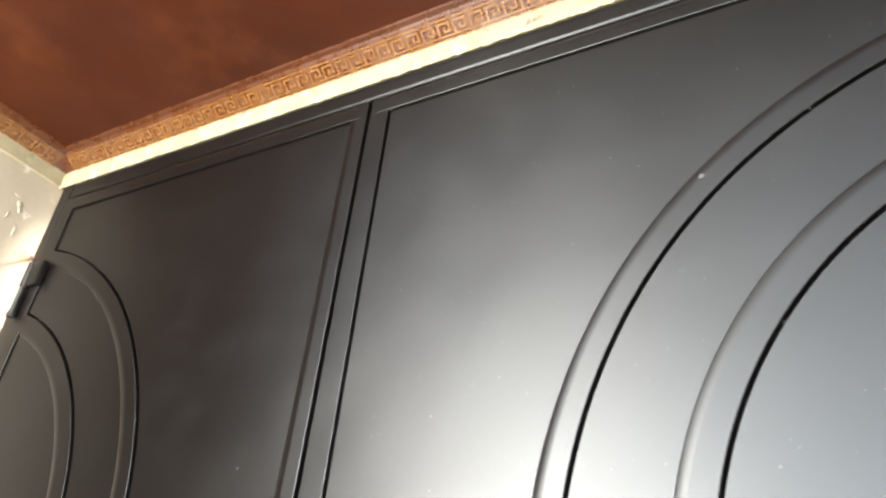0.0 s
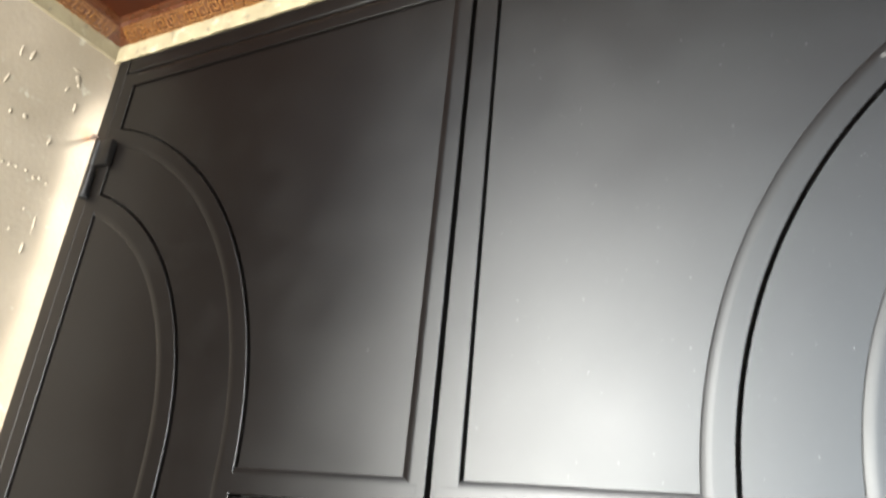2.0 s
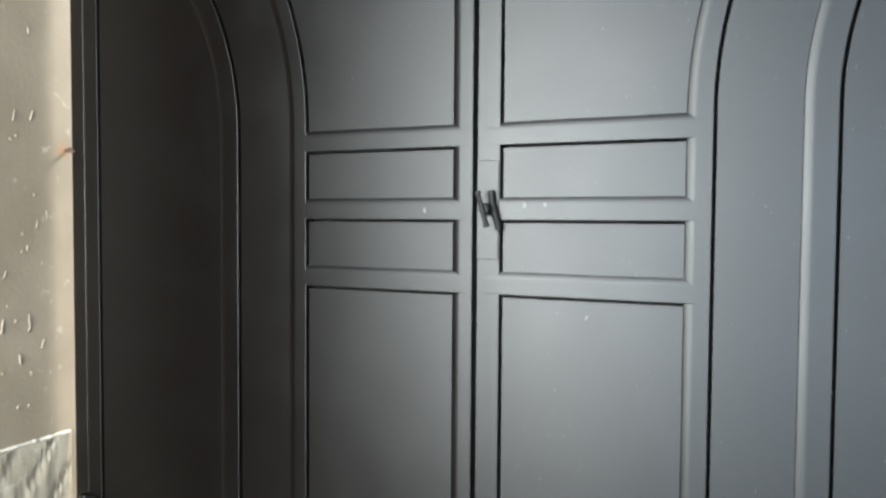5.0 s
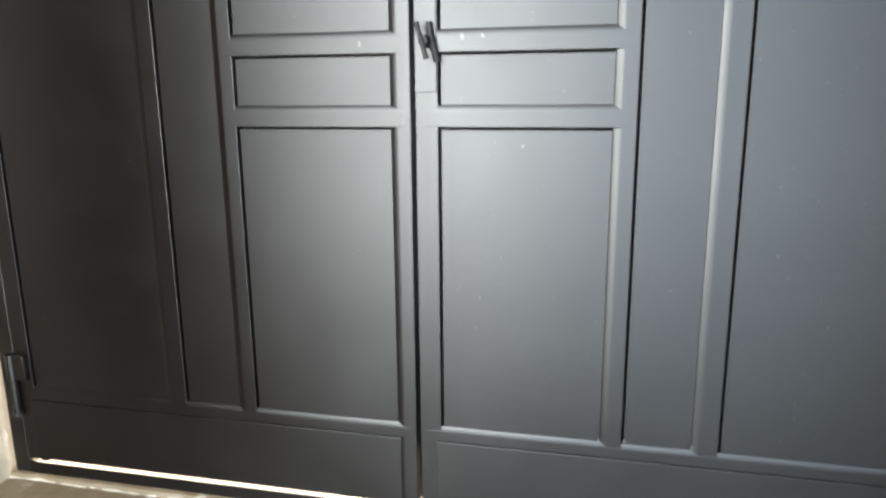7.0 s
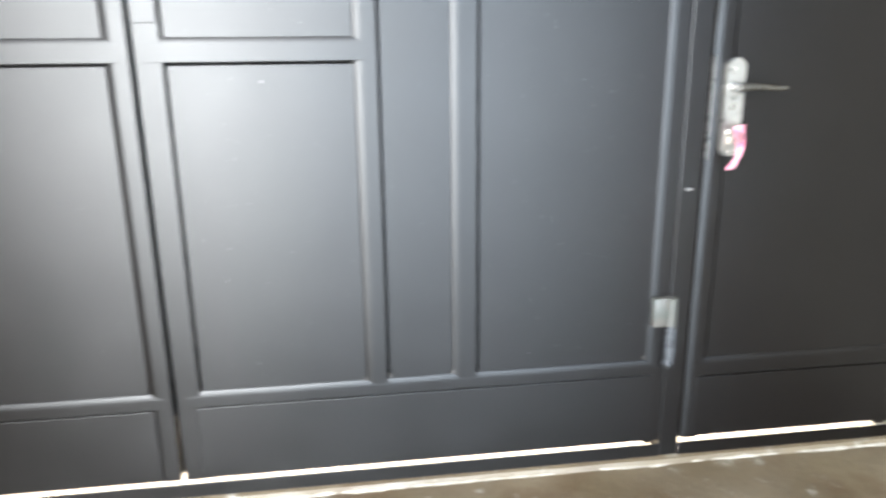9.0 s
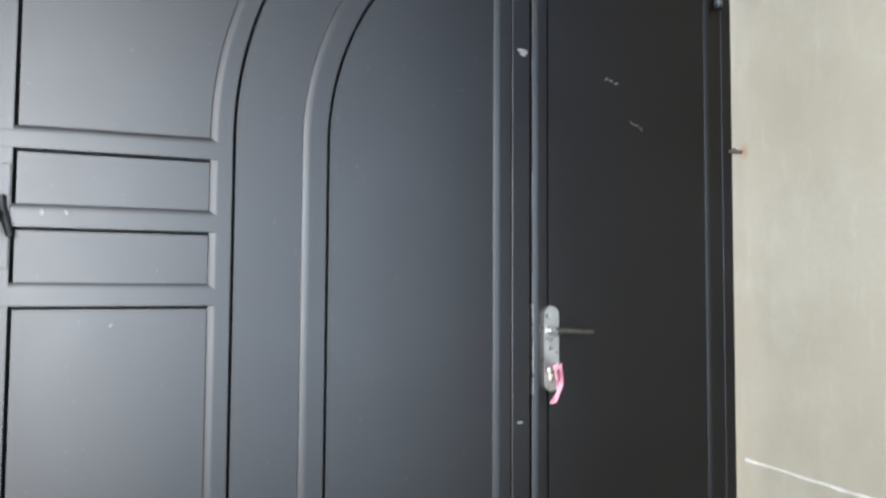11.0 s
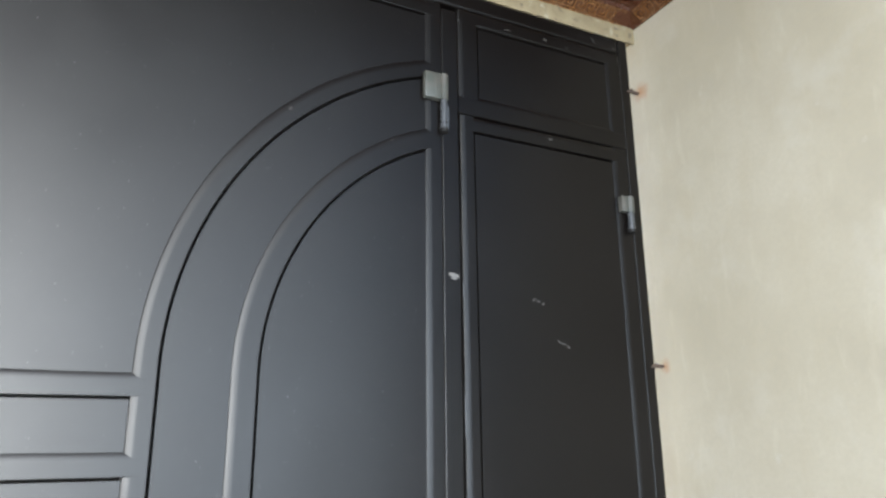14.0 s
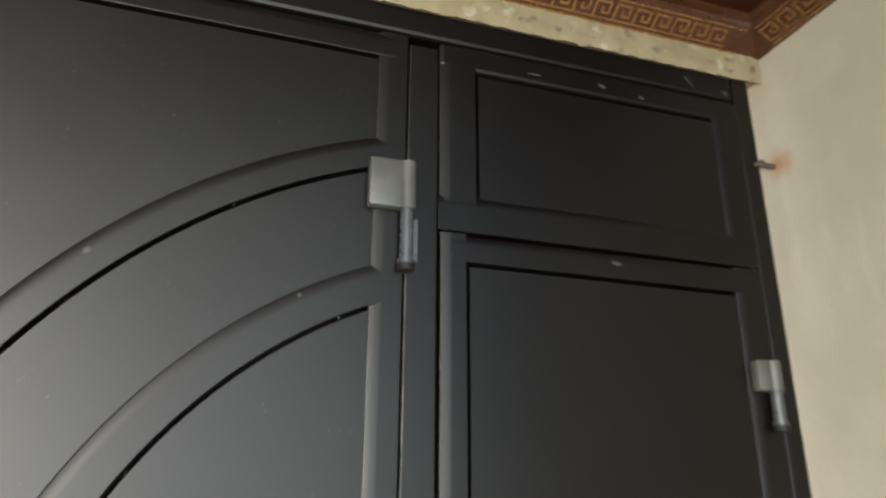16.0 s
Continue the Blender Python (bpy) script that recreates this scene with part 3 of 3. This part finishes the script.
def gate_leaf(sx, label):
    stile_out = STILE_OUT + 0.002 * sx
    leaf = thing("gate_leaf", (sx * 0.57, 0.018, LEAF_BOT), label, "gate leaf", "leaves of the double gate")

    def b(name, x0, x1, z0, z1, **kw):
        return bar(name, leaf, min(sx * x0, sx * x1), max(sx * x0, sx * x1), z0, z1, **kw)

    b("stile", STILE_IN, stile_out, LEAF_BOT, LEAF_TOP - 0.004, along=2, round_=sx < 0)
    b("stile", HINGE_IN, HINGE_OUT, LEAF_BOT, LEAF_TOP - 0.004, along=2, round_=sx > 0)
    b("rail", stile_out - 0.03, HINGE_IN + 0.03, TOP_Z, LEAF_TOP - 0.006, y0=-0.0004, along=0)
    b("rail", stile_out - 0.03, HINGE_IN + 0.03, 0.235, FOOT_Z, y0=-0.0004, along=0)
    for z0, z1 in RAIL_Z:
        b("rail", stile_out - 0.03, POST_X[0] + 0.03, z0, z1, y0=-0.0004, along=0)
    arch("arch_bar", leaf, sx, ARCH_1, 0.262)
    arch("arch_bar", leaf, sx, ARCH_2, 0.262)
    # kick plate laid over the bottom rail
    b("kick_plate", 0.043, HINGE_IN + 0.018, LEAF_BOT + 0.002, 0.234, y0=-0.0022, y1=0.012, mat=PAINT_SHEET, soft=0.0012)
    b("backing_sheet", stile_out - 0.02, HINGE_IN + 0.02, LEAF_BOT + 0.004, 0.252, y0=0.016, y1=0.020, mat=PAINT_SHEET, soft=0.001)
    # unseen rail added behind the kick plate to stop sun reaching the sill
    b("sun_block_rail", stile_out - 0.03, HINGE_IN + 0.03, LEAF_BOT + 0.001, 0.105, y0=0.0205, y1=0.036, soft=0.002)
    # sheet panels
    # a dark groove runs along the left and upper edge of each sheet; the other edges are sealed
    t, g = 0.004, GROOVE
    left = sx > 0
    x0, x1 = stile_out + (g if left else -t), POST_X[0] + (t if left else -g)
    hx = HINGE_IN + (t if left else -g)

    def curve(r, grow):
        return ellipse(r + grow, r + grow, hx)

    a1o, a1i = curve(ARCH_1[0][0], -t if left else g), curve(ARCH_1[1][0], -g if left else t)
    a2o, a2i = curve(ARCH_2[0][0], -t if left else g), curve(ARCH_2[1][0], -g if left else t)
    zr = RAIL_Z[0][1] - t
    panel(leaf, sx, [(x0, zr), (x1, zr)] + [p for p in a1o if p[1] > zr + 0.004] + [(hx, TOP_Z - g), (x0, TOP_Z - g)])
    for z0, z1 in ((RAIL_Z[1][1], RAIL_Z[0][0]), (RAIL_Z[2][1], RAIL_Z[1][0]), (FOOT_Z, RAIL_Z[2][0])):
        panel(leaf, sx, [(x0, z0 - t), (x1, z0 - t), (x1, z1 - g), (x0, z1 - g)])
    band(leaf, sx, [(a1i[0][0], 0.27)] + a1i, [(a2o[0][0], 0.27)] + a2o)
    panel(leaf, sx, [(a2i[0][0], 0.27), (hx, 0.27)] + a2i[::-1])
    # black sheet behind the panels paints the shade in the grooves
    b("backing_sheet", stile_out - 0.02, HINGE_IN + 0.02, 0.254, TOP_Z + 0.02, y0=0.0345, y1=0.0375, mat=GROOVE_SHADE, soft=0.001)
    hinge(leaf, sx * 1.059, 2.147, sx, h=0.076, w=0.0725, drop=0.078, mat=HINGE_PAINT if sx > 0 else PAINT)
    hinge(leaf, sx * 1.072, 0.432 if sx > 0 else 0.366, sx, h=0.069, w=0.056, drop=0.09, mat=HINGE_PAINT if sx > 0 else PAINT)
    return leaf


right_leaf = gate_leaf(1, "dark charcoal painted steel gate leaf with double arch bars")
left_leaf = gate_leaf(-1, "closed charcoal steel gate leaf beside the cream wall, arched panels")

bar("cover_strip", left_leaf, -0.030, 0.026, 0.20, LEAF_TOP - 0.004, y0=0.0365, y1=0.041, soft=0.001)
bar("cover_strip", left_leaf, -0.030, 0.0042, 0.058, 0.1995, y0=0.0365, y1=0.041, soft=0.001)

# latch on the meeting stile: flush case, spindle block, slanting turn handle and black tongue
bm = bmesh.new()
add_box(bm, 0.0055, 0.0525, -0.0022, 0.004, 1.036, 1.240)
soften(bm, 0.0012)
latch = part("latch_case", bm, PAINT, right_leaf, "flat painted latch case on the meeting stile", False)
bm = bmesh.new()
add_rod(bm, (0.036, -0.001, 1.140), (0.033, -0.040, 1.139), 0.0105)
add_box(bm, 0.024, 0.046, -0.014, -0.002, 1.126, 1.152)
soften(bm, 0.0015, 1)
part("spindle", bm, DARK_STEEL, latch)
bm = bmesh.new()
add_rod(bm, (0.0215, -0.041, 1.170), (0.0405, -0.043, 1.108), 0.0050)
add_rod(bm, (0.0200, -0.041, 1.175), (0.0220, -0.041, 1.168), 0.0062)
add_rod(bm, (0.0400, -0.043, 1.110), (0.0420, -0.043, 1.103), 0.0062)
part("turn_handle", bm, DARK_STEEL, latch, "black turn handle")
bm = bmesh.new()
add_rod(bm, (0.0395, -0.010, 1.178), (0.0425, -0.010, 1.146), 0.0060)
add_rod(bm, (0.0425, -0.010, 1.150), (0.0560, -0.008, 1.098), 0.0070)
part("latch_tongue", bm, DARK_STEEL, latch)

# ---- fixed frame of the gate with the panel over the small door ----
frame_ = thing("gate_surround", (0.33, 0.02, 0.0), "dark charcoal steel gate surround fixed to the walls with lugs", "gate surround")
bar("post", frame_, -1.168, -1.1195, 0.012, FRAME_TOP, y0=0.002, y1=0.016, soft=0.003)
bar("post", frame_, 1.1195, 1.1695, 0.012, FRAME_TOP - 0.07, y0=0.003, y1=0.05, soft=0.003)
bar("post", frame_, 1.758, 1.795, 0.012, FRAME_TOP, y0=0.002, y1=0.014, soft=0.003)
bar("header", frame_, -1.1195, 1.758, LEAF_TOP + 0.003, FRAME_TOP, y0=0.003, y1=0.05)
for x0, x1 in ((-1.1195, 1.1195), (1.1695, 1.758)):
    bar("threshold_bar", frame_, x0, x1, 0.010, 0.0472, y0=0.0005, y1=0.005, soft=0.0012)
bar("transom_rail", frame_, 1.1695, 1.758, 2.053, 2.112, y0=0.001, along=0)
bar("transom_rail", frame_, 1.1695, 1.758, 2.338, 2.384, y0=0.001)
bar("transom_stile", frame_, 1.171, 1.232, 2.10, 2.350, y0=0.0006, along=2)
bar("transom_stile", frame_, 1.700, 1.757, 2.10, 2.350, y0=0.0006, along=2)
for x0, x1, z0, z1 in ((1.104, 1.190, 0.02, 2.43), (1.190, 1.756, 2.025, 2.075), (-1.130, 1.104, 2.359, 2.414), (-1.130, -1.104, 0.02, 2.359), (1.741, 1.771, 0.02, 2.43)):
    bar("door_stop", frame_, x0, x1, z0, z1, y0=0.0505, y1=0.056, soft=0.001)
bm = bmesh.new()
slab(bm, [(1.232 + GROOVE, 2.108), (1.704, 2.108), (1.704, 2.338 - GROOVE), (1.232 + GROOVE, 2.338 - GROOVE)], SHEET_Y, SHEET_Y + 0.003)
part("panel", bm, PAINT_SHEET, frame_, smooth=False)
bar("backing_sheet", frame_, 1.21, 1.72, 2.09, 2.36, y0=0.0345, y1=0.0375, mat=GROOVE_SHADE, soft=0.001)
for x, side, z in ((-1.163, -1, 2.183), (-1.163, -1, 1.300), (1.790, 1, 2.260), (1.790, 1, 1.386)):
    bm = bmesh.new()
    add_box(bm, x, x + side * 0.045, -0.003, 0.006, z - 0.0045, z + 0.0045)
    add_rod(bm, (x - side * 0.008, 0.001, z - 0.004), (x + side * 0.010, -0.003, z + 0.006), 0.0045, seg=8)
    soften(bm, 0.002, 1)
    part("wall_lug", bm, RUST, frame_, "rusty welded fixing lug")

# ---- the small door in the gate ----
door = thing("small_gate_door", (1.49, 0.018, LEAF_BOT), "closed narrow charcoal steel door with a nickel handle", "door")
bar("stile", door, 1.1735, 1.2145, LEAF_BOT, 2.049, along=2)
bar("stile", door, 1.700, 1.755, LEAF_BOT, 2.049, along=2)
bar("rail", door, 1.19, 1.725, 2.005, 2.047, y0=-0.0004, along=0)
bar("rail", door, 1.19, 1.725, 0.223, 0.270, y0=-0.0004, along=0)
# same added unseen rail behind the door's kick plate, against the sun
bar("sun_block_rail", door, 1.19, 1.725, LEAF_BOT + 0.001, 0.105, y0=0.013, y1=0.034, soft=0.002)
bar("kick_plate", door, 1.200, 1.716, LEAF_BOT + 0.004, 0.221, y0=-0.0022, y1=0.012, mat=PAINT_SHEET, soft=0.0012)
bm = bmesh.new()
slab(bm, [(1.2145 + GROOVE, 0.25), (1.704, 0.25), (1.704, 2.005 - GROOVE), (1.2145 + GROOVE, 2.005 - GROOVE)], SHEET_Y, SHEET_Y + 0.003)
part("panel", bm, PAINT_SHEET, door, smooth=False)
bar("backing_sheet", door, 1.20, 1.715, 0.110, 2.03, y0=0.0345, y1=0.0375, mat=GROOVE_SHADE, soft=0.001)
hinge(door, 1.705, 1.888, 1, h=0.05, w=0.044, drop=0.046)
hinge(door, 1.705, 0.382, 1, h=0.058, w=0.050, drop=0.048)

# handle set: long rounded plate, lever, lock cylinder
bm = bmesh.new()
ox, w, z0, z1 = 1.220, 0.0205, 0.752, 0.960
outline = [(ox + w * math.cos(a), z1 - w + w * math.sin(a)) for a in [math.pi * i / 12 for i in range(13)]]
outline += [(ox + w * math.cos(a), z0 + w + w * math.sin(a)) for a in [math.pi + math.pi * i / 12 for i in range(13)]]
slab(bm, outline, -0.012, 0.0)
soften(bm, 0.004, 3)
plate = part("handle_plate", bm, STEEL, door, "long brushed nickel backplate")
bm = bmesh.new()
add_rod(bm, (ox, -0.010, 0.899), (ox, -0.042, 0.899), 0.0105, seg=20)
rings = []
for i in range(13):
    u = i / 12
    x, zc, yc, r = ox - 0.006 + 0.108 * u, 0.899 + 0.002 * math.sin(u * 5.5), -0.046 + 0.006 * u, 0.0078 - 0.0035 * u
    rings.append([bm.verts.new((x, yc + r * 0.7 * math.cos(a), zc + r * math.sin(a))) for a in [k * math.pi / 5 for k in range(10)]])
for a, b_ in zip(rings, rings[1:]):
    for k in range(10):
        bm.faces.new((a[k], b_[k], b_[(k + 1) % 10], a[(k + 1) % 10]))
bm.faces.new(rings[0])
bm.faces.new(rings[-1][::-1])
part("lever", bm, DARK_REFLECTION_NICKEL, plate, "curved nickel lever")
bm = bmesh.new()
add_rod(bm, (ox, -0.011, 0.803), (ox, -0.020, 0.803), 0.0095, seg=18)
add_box(bm, ox - 0.005, ox + 0.005, -0.020, -0.010, 0.778, 0.803)
soften(bm, 0.001, 1)
part("lock_cylinder", bm, STEEL, plate)
for z in (0.938, 0.760):
    bm = bmesh.new()
    add_rod(bm, (ox, -0.0115, z), (ox, -0.0145, z), 0.0045, seg=12)
    part("screw", bm, STEEL, plate)
bm = bmesh.new()
add_box(bm, 1.1712, 1.1735, -0.006, 0.020, 0.745, 0.965)
part("lock_faceplate", bm, STEEL, door, "scuffed steel lock faceplate at the door edge")

# key in the lock with a pink ribbon
key = thing("key", (ox, -0.02, 0.803), "nickel key with a pink ribbon, hanging in the door lock", "key")
bm = bmesh.new()
add_rod(bm, (ox, -0.018, 0.800), (ox, -0.040, 0.800), 0.003, seg=10)
add_rod(bm, (ox - 0.0015, -0.046, 0.797), (ox + 0.0015, -0.046, 0.797), 0.012, seg=20)
soften(bm, 0.0006, 1)
part("key_bow", bm, STEEL, key)
bm = bmesh.new()
for side, sway in ((0.0, 0.0), (0.007, 0.9)):
    rings = []
    for i in range(13):
        u = i / 12
        x = ox - 0.009 + side + 0.011 * math.sin(u * 2.6 + sway) - 0.012 * u * u
        z = 0.822 - 0.092 * u
        y = -0.048 + 0.006 * math.sin(u * 6 + sway)
        hw = 0.0075 * (1 - 0.3 * u)
        ang = 0.6 * math.sin(u * 4 + sway)
        rings.append([bm.verts.new((x + hw * math.cos(ang) * k, y + hw * math.sin(ang) * k + dy, z + 0.002 * k)) for k, dy in ((-1, 0), (1, 0), (1, 0.0012), (-1, 0.0012))])
    for a, b_ in zip(rings, rings[1:]):
        for k in range(4):
            bm.faces.new((a[k], b_[k], b_[(k + 1) % 4], a[(k + 1) % 4]))
    bm.faces.new(rings[0])
    bm.faces.new(rings[-1][::-1])
part("ribbon", bm, RIBBON, key, "creased pink fabric ribbon")


# ---- scuffs and chips in the paint ----
def chip(parent, x, z, w, h, y, seed, turn=0.0, mat=None, label="pale scuffed paint chip"):
    rnd = random.Random(seed)
    bm = bmesh.new()
    pts = []
    for i in range(14):
        a = 2 * math.pi * i / 14
        r = 0.6 + 0.4 * rnd.random()
        u, v = w / 2 * r * math.cos(a), h / 2 * r * math.sin(a)
        pts.append((x + u * math.cos(turn) - v * math.sin(turn), z + u * math.sin(turn) + v * math.cos(turn)))
    slab(bm, pts, y - 0.0008, y + 0.001)
    part("paint_chip", bm, mat or CHIP, parent, label, False)


chip(frame_, 1.149, 1.589, 0.034, 0.022, 0.003, 1, -0.3)
chip(frame_, 1.142, 0.679, 0.020, 0.008, 0.003, 2)
chip(right_leaf, 0.706, 1.9645, 0.013, 0.008, -0.0002, 3, 0.7, SCUFF)
chip(right_leaf, 0.9735, 1.9315, 0.007, 0.007, -0.0002, 4, 0.0, SCUFF)
for k, (dx, dz) in enumerate(((0, 0), (0.016, -0.006), (-0.014, 0.004))):
    chip(door, 1.405 + dx, 1.544 + dz, 0.016, 0.007, SHEET_Y, 10 + k, 0.3 * k, SCUFF)
    chip(door, 1.481 + dx, 1.433 + dz * 1.3, 0.017, 0.006, SHEET_Y, 20 + k, -0.4 * k, SCUFF)
for k, (x, z, w, h) in enumerate(((0.107, 1.147, 0.010, 0.016), (0.1495, 1.149, 0.007, 0.011), (0.235, 0.925, 0.012, 0.006))):
    chip(right_leaf, x, z, w, h, SHEET_Y if z < 1.0 or z > 1.5 else -0.0004, 40 + k, 0.5 * k)
for k, (x, z, w, h) in enumerate(((1.34, 2.356, 0.030, 0.006), (1.47, 2.360, 0.020, 0.012), (1.55, 2.352, 0.012, 0.010), (1.74, 2.40, 0.02, 0.010), (1.66, 2.41, 0.03, 0.006))):
    chip(frame_, x, z, w, h * 0.7, 0.001 if z < 2.384 else 0.003, 60 + k, -0.2 * k, SCUFF)
chip(door, 1.47, 2.030, 0.022, 0.007, -0.0004, 70, 0.0, SCUFF)
# pale corner dabs: filler blobs together with painted highlight dots
for k, (x, z) in enumerate(((0.612, 0.278), (0.414, 0.276), (0.470, 0.279), (1.064, 0.281))):
    chip(right_leaf, x, z, 0.009, 0.012, 0.0008, 80 + k, 0.4 * k, SCUFF, "pale dab of filler and painted highlight in the corner")
# bare worn lines along the edges that knock together
for k, (x, z, h) in enumerate(((1.1748, 1.93, 0.22), (1.1750, 1.70, 0.30), (1.1747, 1.42, 0.26), (1.1749, 1.12, 0.20))):
    chip(door, x, z, 0.0024, h, 0.0006, 90 + k, 0.0, SCUFF, "worn paint along the door edge")
for k, (x, z, h) in enumerate(((1.1206, 1.86, 0.12), (1.1207, 1.64, 0.22), (1.1206, 1.36, 0.16), (1.1207, 0.62, 0.20))):
    chip(frame_, x, z, 0.0022, h, 0.0030, 95 + k, 0.0, SCUFF, "worn paint along the post edge")
chip(left_leaf, -0.115, 1.137, 0.008, 0.014, -0.0004, 71)


def grit(leaf, sx, count, seed):
    """Dust nibs caught in the paint of the sheets, their glints put into a pale colour."""
    rnd = random.Random(seed)
    verts, faces = [], []
    for _ in range(count):
        x, z = rnd.uniform(0.07, 1.07), rnd.uniform(0.30, 2.30)
        r = 0.0004 + 0.0008 * rnd.random() ** 2
        h = r * rnd.uniform(0.4, 0.7)
        stretch = rnd.uniform(1.0, 3.5)
        base = len(verts)
        for k in range(6):
            a = k * math.pi / 3
            verts.append((sx * (x + r * math.cos(a)), SHEET_Y + 0.0002, z + r * stretch * math.sin(a)))
        verts.append((sx * x, SHEET_Y - h, z))
        for k in range(6):
            faces.append((base + k, base + (k + 1) % 6, base + 6))
    bm = bmesh.new()
    me = bpy.data.meshes.new("paint_grit")
    me.from_pydata(verts, [], faces)
    bm.from_mesh(me)
    bpy.data.meshes.remove(me)
    tagged(part("paint_grit", bm, GRIT, leaf, "dust nibs in the paint, coloured pale for their glints"), kind="stuff")


grit(right_leaf, 1, 1000, 5)
grit(left_leaf, -1, 90, 6)
